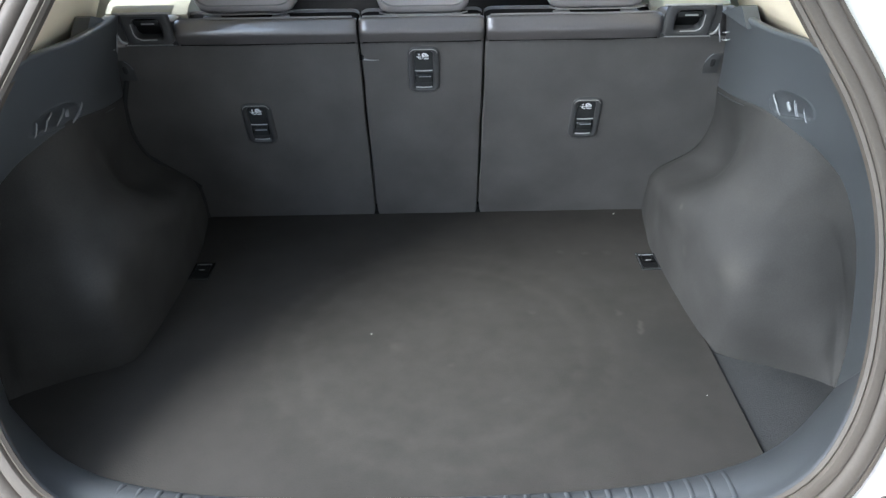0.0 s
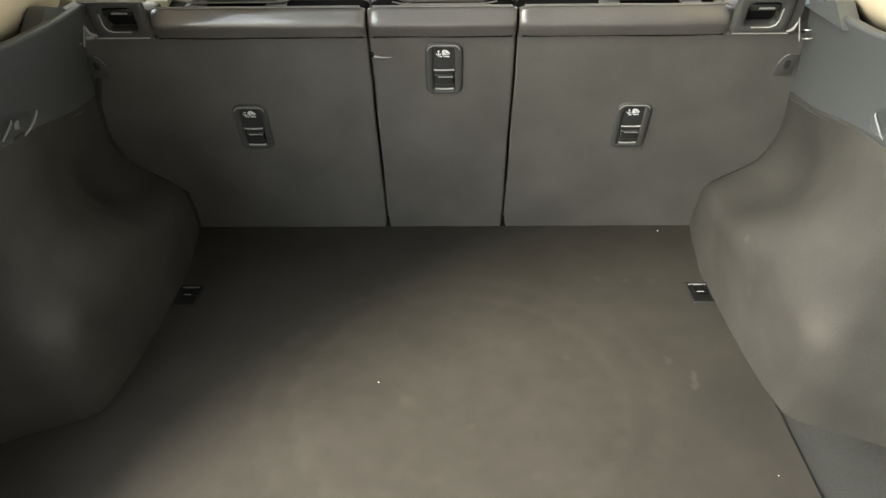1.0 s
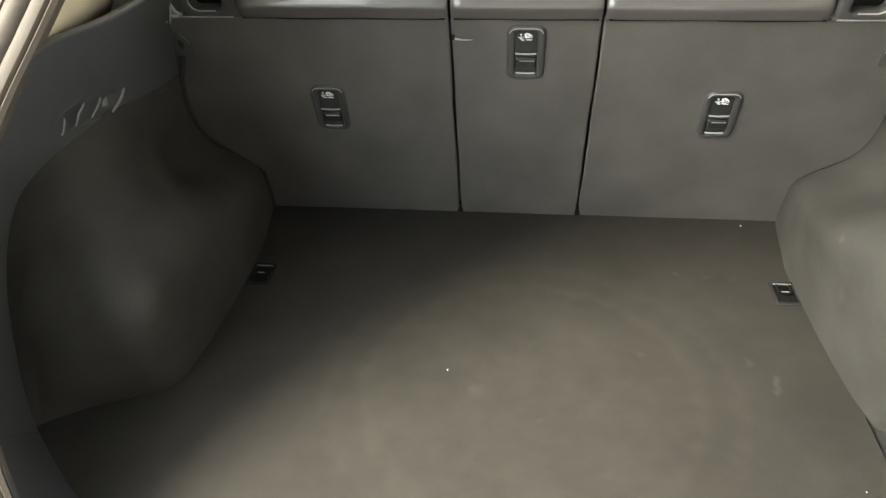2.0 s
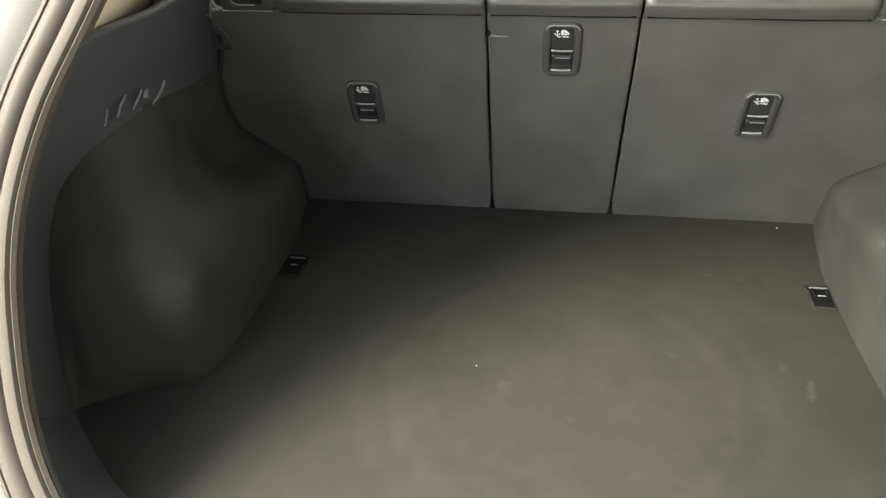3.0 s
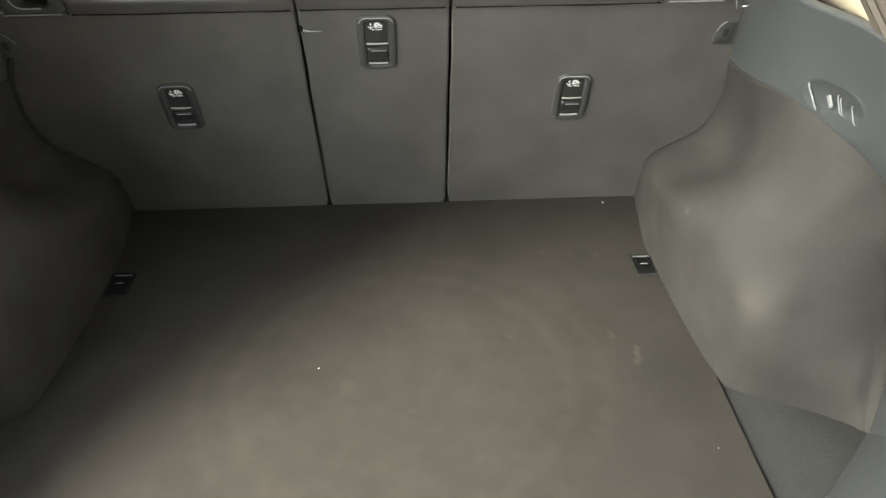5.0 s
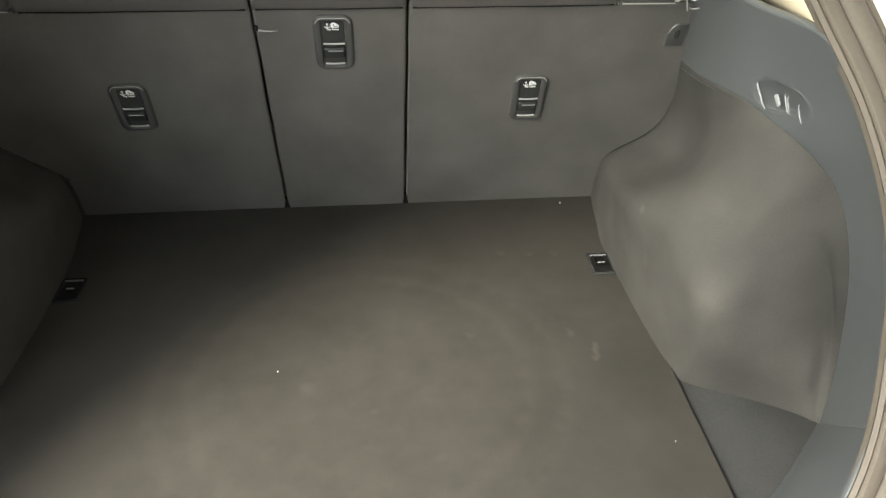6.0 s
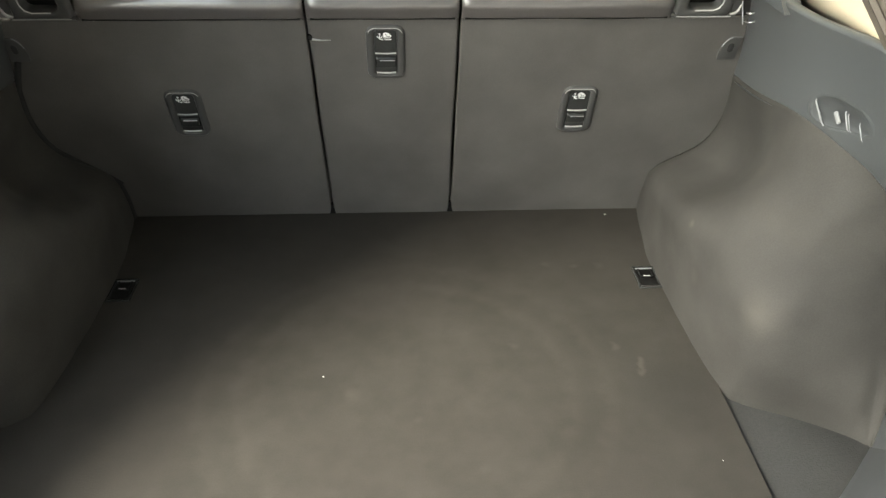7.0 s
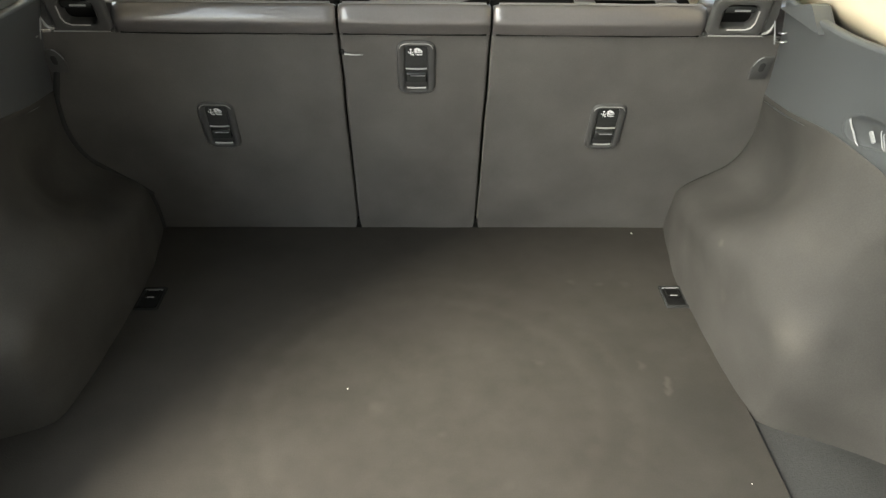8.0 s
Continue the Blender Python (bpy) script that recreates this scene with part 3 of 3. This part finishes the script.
for m in (1, -1):
    tie = part("tie_down", bezel(0.042, 0.065, 0.003, 0.032, 0.051, 0.003, 0.0025, -0.006, 0.001), M_GLOSS, floor, "black folding tie-down eyelet")
    tie.matrix_local = Matrix.Translation((0.4670 if m > 0 else -0.4635, 0.7585 if m > 0 else 0.754, 0.0005))
    part("tray", plate(0.036, 0.052, 0.003, 0.001, 0.0004, 0.0006), M_DARK, tie)
    part("eyelet", tube([(0.011 * x, 0.006 + 0.010 * y, 0.004) for x, y in ((-1, 1.4), (-1, -0.8), (-0.6, -1), (0.6, -1), (1, -0.8), (1, 1.4))], 0.0018, 6), M_DARK, tie, "folding loop")
    part("tab", plate(0.013, 0.0030, 0.0014, 0.003, 0.001, 0.002), M_EDGE, tie, "pale thumb tab")
    part("hinge_bar", tube([(-0.015, 0.0235, 0.003), (0.015, 0.0235, 0.003)], 0.0015, 6), M_FIN, tie)

# ---- rear seat backs: their carpeted faces lie on y = 1 - 0.34 z ----
LEAN_N = math.hypot(1, 0.34)


def on_back(x, z, out=0.0):
    """The pose of a fitting on the seat backs: its x along the car's width, its y up the panel, its z out of it."""
    r = Matrix(((1, 0, 0), (0, -0.34 / LEAN_N, -1 / LEAN_N), (0, 1 / LEAN_N, -0.34 / LEAN_N)))
    return Matrix.Translation((x, 1 - 0.34 * z - out / LEAN_N, z - 0.34 * out / LEAN_N)) @ r.to_4x4()


def tether_cover(seat, x, z):
    f = part("tether_cover", bezel(0.062, 0.105, 0.017, 0.036, 0.086, 0.006, 0.0045, -0.002, 0.003), M_COVER, seat, "black plastic tether anchor cover", at=on_back(x, z))
    part("pocket", plate(0.037, 0.088, 0.006, 0.0006, 0.0003, 0.0008), M_POCKET, f)
    part("flap", stack([[(px, py - 0.003, q) for px, py in rounded(w, h, 0.003)] for w, h, q in ((0.034, 0.020, 0.0), (0.034, 0.020, 0.003), (0.030, 0.016, 0.0055))], False, True), M_GLOSS, f,
         "hinged flap", at=Matrix.Translation((0, -0.0145, 0.001)))
    for y, w in ((0.0005, 0.034), (-0.0385, 0.031)):
        part("ridge", tube([(q * w / 2, y, 0.0050 - 0.0012 * q * q) for q in np.linspace(-1, 1, 7)], 0.0014, 8), M_EDGE, f, "moulded ridge, its highlight in the pale colour")
    part("ridge", tube([(q * 0.012 + 0.002, -0.0118, 0.0072) for q in np.linspace(-1, 1, 7)], 0.0010, 8), M_FIN, f, "moulded ridge on the flap")
    part("rim_edge", tube([(px * 1.0, py, 0.0046) for px, py in rounded(0.054, 0.097, 0.012) if py > 0.038], 0.0008, 6), M_EDGE, f)
    # printed sign: an anchor and a child seat over a line of writing
    for pts, r in (([(-0.0085, 0.0375), (-0.0085, 0.0295)], 0.0007), ([(-0.0105, 0.0358), (-0.0065, 0.0358)], 0.0006),
                   ([(-0.0085 + 0.0042 * math.sin(q), 0.0330 - 0.0042 * math.cos(q)) for q in np.linspace(-1.3, 1.3, 9)], 0.0007)):
        part("anchor_sign", tube([(px, py, 0.0018) for px, py in pts], r, 6), M_PRINT, f, "white printed sign")
    sign = [(-0.0025, 0.0295), (0.0090, 0.0295), (0.0102, 0.0325), (0.0050, 0.0378), (0.0008, 0.0390), (-0.0032, 0.0368)]
    part("seat_sign", stack([[(px, py, 0.0015) for px, py in sign], [(px, py, 0.0021) for px, py in sign]]), M_PRINT, f, "white printed sign", smooth=False)
    part("sign_line", tube([(0.0010, 0.0362, 0.0022), (0.0026, 0.0318, 0.0022), (0.0084, 0.0318, 0.0022)], 0.0005, 6), M_DARK, f)
    curve = bpy.data.curves.new("lettering", "FONT")
    curve.body, curve.size, curve.align_x, curve.extrude, curve.offset = "Top Tether", 0.0042, "CENTER", 0.0003, 0.00010
    letters = new("lettering", curve)
    letters.data.materials.append(M_PRINT)
    letters.parent = f
    letters.matrix_local = Matrix.Translation((0.0, 0.0248, 0.0018))


def back_panel(x0, x1, z0, z1, out=0.0, nx=30, nz=26, r=0.0045):
    """A carpeted panel on the seat's back, rolled forwards at its edges."""
    rows = []
    def roll(d):
        return r - math.sqrt(max(r * r - max(r - d, 0) ** 2, 0))
    us = np.concatenate([np.linspace(0, 1, 7) ** 1.5 * 1.4 * r, np.linspace(0.03, x1 - x0 - 0.03, nx), x1 - x0 - np.linspace(1, 0, 7) ** 1.5 * 1.4 * r])
    vs = np.concatenate([np.linspace(z0, z1 - 0.02, nz), z1 - np.linspace(1, 0, 6) ** 1.5 * 1.4 * r])
    for z in vs:
        row = []
        for u in us:
            soft = 0.0020 * noise.noise(((x0 + u) * 7, z * 7, 3.1))
            d = out + soft - roll(min(u, x1 - x0 - u)) - roll(z1 - z)
            near = math.exp(-min(u, x1 - x0 - u) / 0.03)
            row.append((x0 + u + 0.0013 * near * noise.noise(((0.0 if u * 2 < x1 - x0 else 5.0) + x0, z * 11, 1.7)), 1 - 0.34 * z - d / LEAN_N, z - 0.34 * d / LEAN_N))
        rows.append(row)
    return sheet(rows)


BAND = [(0.852, 0.441), (0.847, 0.4430), (0.8435, 0.4465), (0.8395, 0.4535), (0.8357, 0.460), (0.8337, 0.4655), (0.8338, 0.4715), (0.8368, 0.480), (0.8410, 0.4880), (0.8470, 0.4915), (0.854, 0.4880), (0.862, 0.478)]
DECK = [(0.846, 0.470), (0.852, 0.4830), (0.862, 0.4820), (0.880, 0.4795), (0.900, 0.4810), (0.919, 0.4862)]
FAR = [(0.912, 0.470), (0.916, 0.483), (0.920, 0.4892), (0.924, 0.4902), (0.930, 0.488), (0.940, 0.480), (0.955, 0.455), (0.978, 0.41), (1.01, 0.33), (1.06, 0.15), (1.11, -0.05)]


def cushion(x0, x1, prof):
    """Upholstery of a seat back over its width, along a profile of (y, z)."""
    p = spline(prof, 12 * len(prof) // 2)
    mid = np.array((0.91, 0.44))
    rows = []
    for u in np.concatenate([np.linspace(0, 1, 8) ** 2 * 0.02, np.linspace(0.03, x1 - x0 - 0.03, 16), x1 - x0 - np.linspace(1, 0, 8) ** 2 * 0.02]):
        e = min(u, x1 - x0 - u)
        s = 0.008 * (1 - math.sqrt(max(1 - max(1 - e / 0.018, 0) ** 2, 0)))
        way = mid - p
        way /= np.linalg.norm(way, axis=1)[:, None]
        wave = 0.0011 * np.array([noise.noise(((x0 + u) * 11, y * 30, z * 30)) for y, z in p])[:, None]
        q = p + way * (s + wave)
        rows.append([(x0 + u, y, z) for y, z in q])
    return sheet(rows, flip=True)


def headrest(seat, x, w, y=0.912, z=0.494):
    bm = bmesh.new()
    bmesh.ops.create_cube(bm, size=2)
    bmesh.ops.subdivide_edges(bm, edges=bm.edges[:], cuts=9, use_grid_fill=True)
    for v in bm.verts:
        c = v.co
        p = 9.0
        k = (abs(c.x) ** p + abs(c.y) ** p + abs(c.z) ** p) ** (1 / p)
        c /= k
        grow = 1 + 0.16 * max(c.z, -0.9)
        c.x *= w / 2 * grow
        c.y *= 0.048
        c.z = c.z * 0.085 + 0.085
        c.y -= 0.08 * (c.z - 0.03)
    h = part("headrest", bm, M_REST, seat, "dark grey leather headrest with grey piping", at=Matrix.Translation((x, y, z)))
    # pale line painting the highlight along the headrest's lower edge
    part("lower_fold", tube([(q * w * 0.42, -0.046, 0.0015 + 0.004 * q ** 8) for q in np.linspace(-1, 1, 13)], 0.0016, 6), M_THREAD, h, "pale lower edge, its highlight put into the colour")
    path = [(px, -0.0465 - 0.08 * (py + 0.055), py + 0.085) for px, py in rounded(w * 0.86, 0.135, 0.03, 8)]
    part("piping", tube(path, 0.0017, 6, closed=True), M_THREAD, h)
    for q in (-1, 1):
        part("post", tube([(q * w * 0.30, 0.0, -0.055), (q * w * 0.30, 0.0, 0.03)], 0.006, 10), M_STEEL, h, "steel post")
        part("post_guide", box(q * w * 0.30 - 0.016, q * w * 0.30 + 0.016, -0.047, -0.030, -0.007, -0.003, 0.0015), M_THREAD, h, "grey plastic post guide")
    return h


def release(seat, m):
    """Seat release on the shoulder: a framed pocket with a pull lever, a stepped end piece and a lower lip with a
    painted highlight.
    """
    b = part("release_bezel", bezel(0.088, 0.066, 0.010, 0.052, 0.042, 0.011, 0.010, -0.014, 0.004), M_COVER, seat, "glossy black seat release surround", at=on_back(m * 0.500, 0.482, 0.001))
    part("recess", plate(0.056, 0.045, 0.008, 0.001, 0.0004, -0.013), M_DARK, b)
    part("lever", box(-0.0235, 0.0235, 0.004, 0.016, -0.008, 0.003, 0.002), M_GLOSS, b, "seat release lever")
    part("lever_edge", tube([(-0.009, 0.009, 0.0032), (0.015, 0.009, 0.0032)], 0.0017, 6), M_EDGE, b)
    part("inner_edge", tube([(m * -0.014, -0.0205, 0.0098), (m * 0.014, -0.0205, 0.0098), (m * 0.0225, -0.0165, 0.0098), (m * 0.0265, -0.008, 0.0098), (m * 0.0265, 0.012, 0.0098)], 0.0012, 6), M_EDGE, b)
    end = [(0.0442, -0.026), (0.054, -0.026), (0.058, -0.018), (0.060, 0.0), (0.058, 0.020), (0.054, 0.031), (0.0442, 0.031)]
    part("end_piece", stack([[(m * (0.0442 + (x - 0.0442) * k), y * k, z) for x, y in end][:: 1 if m > 0 else -1] for k, z in ((1.0, 0.0), (1.0, 0.004), (0.93, 0.0062))]), M_COVER, b, "stepped end of the surround")
    part("end_edge", tube([(m * x, y, 0.0062) for x, y in ((0.045, -0.0300), (0.052, -0.0285), (0.0565, -0.022), (0.0585, -0.010))], (0.0016, 0.0026, 0.0026, 0.0010), 8), M_EDGE, b, "rounded corner with a painted highlight")
    part("lower_lip", stack([[(x, -0.0325 + 0.0030 * math.cos(a) , 0.0045 + 0.0045 * math.sin(a)) for a in np.linspace(0, 2 * np.pi, 10, endpoint=False)] for x in np.linspace(-0.046, 0.050, 8) * m]), M_COVER, b, "rounded lower lip")
    part("lip_edge", tube([(m * x, -0.0322, 0.0088) for x in np.linspace(-0.040, 0.046, 6)], 0.0010, 6), M_EDGE, b)
    # pale edge and tan cap paint the cabin's reflection on the release
    part("cap_edge", tube([(-0.052, 0.0325, 0.0065), (0.0, 0.0335, 0.0075), (0.052, 0.0325, 0.0065)], 0.0022, 8), M_EDGE, b, "top edge, its reflection put into the pale colour")
    part("cap", sheet([[(x, y, n) for x in np.linspace(-0.055, 0.055, 8)] for y, n in ((0.032, 0.007), (0.035, 0.002), (0.034, -0.018))], flip=True), M_TAN, b)


def notch(seat, m):
    """Arched plastic notch with a flat foot, for the rod of the cargo cover."""
    arch = [(0.016, -0.024), (-0.014, -0.024)] + [(-0.017 * math.cos(q) + 0.001, -0.014 + 0.035 * math.sin(q)) for q in np.linspace(0.1, math.pi / 2, 12)] + [(0.016, 0.021)]
    f = part("cover_notch", stack([[(m * px * k, py * k, d) for px, py in arch][:: m] for k, d in ((1, 0), (0.97, 0.0025), (0.90, 0.0032))], True, True), M_COVER,
             seat, "arched plastic notch for the cargo cover", at=on_back(m * 0.570, 0.389 if m > 0 else 0.394, 0.0))
    part("rim_edge", tube([(m * px, py, 0.0028) for px, py in arch[5:13]], 0.0011, 6), M_FIN, f)
    # dark plate drawn for the shade in the hole
    part("hole", plate(0.009, 0.017, 0.0045, 0.0012, 0.0004, 0.0030), M_POCKET, f, at=Matrix.Translation((m * 0.001, 0.001, 0)))


SEATS = ((-0.645, -0.1168, "wide outer rear seat back, folded up, black carpet and leather", -1), (-0.1134, 0.1217, "narrow middle rear seat back, black carpet and leather", 0),
         (0.1251, 0.645, "wide outer rear seat back, folded up, dark carpet and leather", 1))
for x0, x1, words, m in SEATS:
    seat = thing("passenger_seat", words, "car seat", "rear seat backs")
    thicken(part("back_panel", back_panel(x0, x1, -0.02, 0.4455), M_BACK, seat, "charcoal carpeted seat back"), 0.02, -1)
    c0, c1 = (x0 if m >= 0 else -0.455), (x1 if m <= 0 else 0.455)
    part("cushion", cushion(c0, c1, BAND), M_LEATHER, seat, "black leather roll along the seat's top edge")
    part("seat_top", cushion(c0, c1, DECK), M_TOP, seat, "top of the seat back, its shade put into the black colour")
    part("seat_front", cushion(c0, c1, FAR), M_LEATHER, seat, "black leather front of the seat back")
    part("top_piping", tube([(x, 0.8455 + 0.0008 * noise.noise((x * 9, 0, 0)), 0.4928 + 0.0009 * noise.noise((x * 13, 4, 0))) for x in np.linspace(c0 + 0.008, c1 - 0.008, 40)], 0.0019, 6), M_THREAD, seat, "grey stitched seam")
    part("lower_seam", tube([(x, 0.8455, 0.4445 + 0.001 * noise.noise((x * 10, 8, 0))) for x in np.linspace(c0 + 0.006, c1 - 0.006, 40)], 0.0015, 6), M_DARK, seat)
    if m:
        tether_cover(seat, m * 0.339, 0.264)
        headrest(seat, 0.334 if m > 0 else -0.326, 0.215)
        release(seat, m)
        part("shoulder", box(min(m * 0.455, m * 0.612), max(m * 0.455, m * 0.612), 0.858, 0.96, 0.425, 0.490, 0.012), M_LEATHER, seat, "black leather seat shoulder")
        part("side_bolster", stack([[(m * x, y, z + 0.02 * (x - 0.45)) for y, z in ((0.90, 0.40), (1.16, 0.40), (1.16, 0.556), (1.14, 0.562), (0.92, 0.502), (0.90, 0.490))] for x in (0.445, 0.455, 0.590, 0.60)]), M_TAN, seat, "pale tan side bolster")
        notch(seat, m)
    else:
        tether_cover(seat, 0.006, 0.384)
        headrest(seat, 0.008, 0.198, z=0.489)
        part("strap_slot", tube([(-0.109, 0.8590, 0.4090), (-0.098, 0.8592, 0.4072), (-0.090, 0.8595, 0.4068), (-0.079, 0.8600, 0.4070)], (0.0020, 0.0013, 0.0010, 0.0004), 8), M_EDGE, seat, "pale edge of a strap slot")
        part("strap_end", box(-0.116, -0.1085, 0.855, 0.863, 0.4075, 0.4165, 0.002), M_DARK, seat)
    if m >= 0:
        # black wedges painted in where the gap between seats is in shade
        part("gap_foot", stack([[(x0 - 0.0017 + k, 1 - 0.34 * z - 0.001 - 0.002 * (z < 0.01), z) for k in (-w, w)] + [(x0 - 0.0017 + k, 1.01 - 0.34 * z, z) for k in (w, -w)] for z, w in ((0.002, 0.006), (0.012, 0.0035), (0.026, 0.0015))]),
             M_DARK, seat, "black wedge standing for the shade at the gap's foot", smooth=False)
# dark front seats ahead
for m in (1, -1):
    front_seat = thing("front_seat", "black leather front seat seen from behind", "car seat", "front seats")
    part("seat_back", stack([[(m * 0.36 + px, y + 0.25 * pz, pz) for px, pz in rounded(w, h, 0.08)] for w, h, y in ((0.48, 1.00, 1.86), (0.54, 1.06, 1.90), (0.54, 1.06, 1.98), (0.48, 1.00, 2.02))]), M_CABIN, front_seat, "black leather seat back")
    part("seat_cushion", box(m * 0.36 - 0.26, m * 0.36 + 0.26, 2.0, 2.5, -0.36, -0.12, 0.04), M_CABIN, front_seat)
# the bench under the seat backs
bench = thing("car_bench", "black leather rear bench in front of the seat backs", "car seat")
part("bench_cushion", box(-0.64, 0.64, 1.06, 1.60, -0.36, -0.02, 0.04), M_LEATHER, bench)

# ---- lint on the carpet ----
for x, y, r in ((0.442, 0.977, 0.0017), (-0.097, 0.527, 0.0011), (0.455, 0.345, 0.0008)):
    bm = bmesh.new()
    bmesh.ops.create_icosphere(bm, subdivisions=2, radius=r)
    for v in bm.verts:
        v.co *= 1 + 0.5 * noise.noise(v.co * 900)
        v.co.z *= 0.5
    speck = part("lint_speck", bm, M_LINT, label="tiny white speck of lint on the carpet")
    tagged(speck, category="lint", group="lint on the floor")
    speck.location = (x, y, r * 0.35)
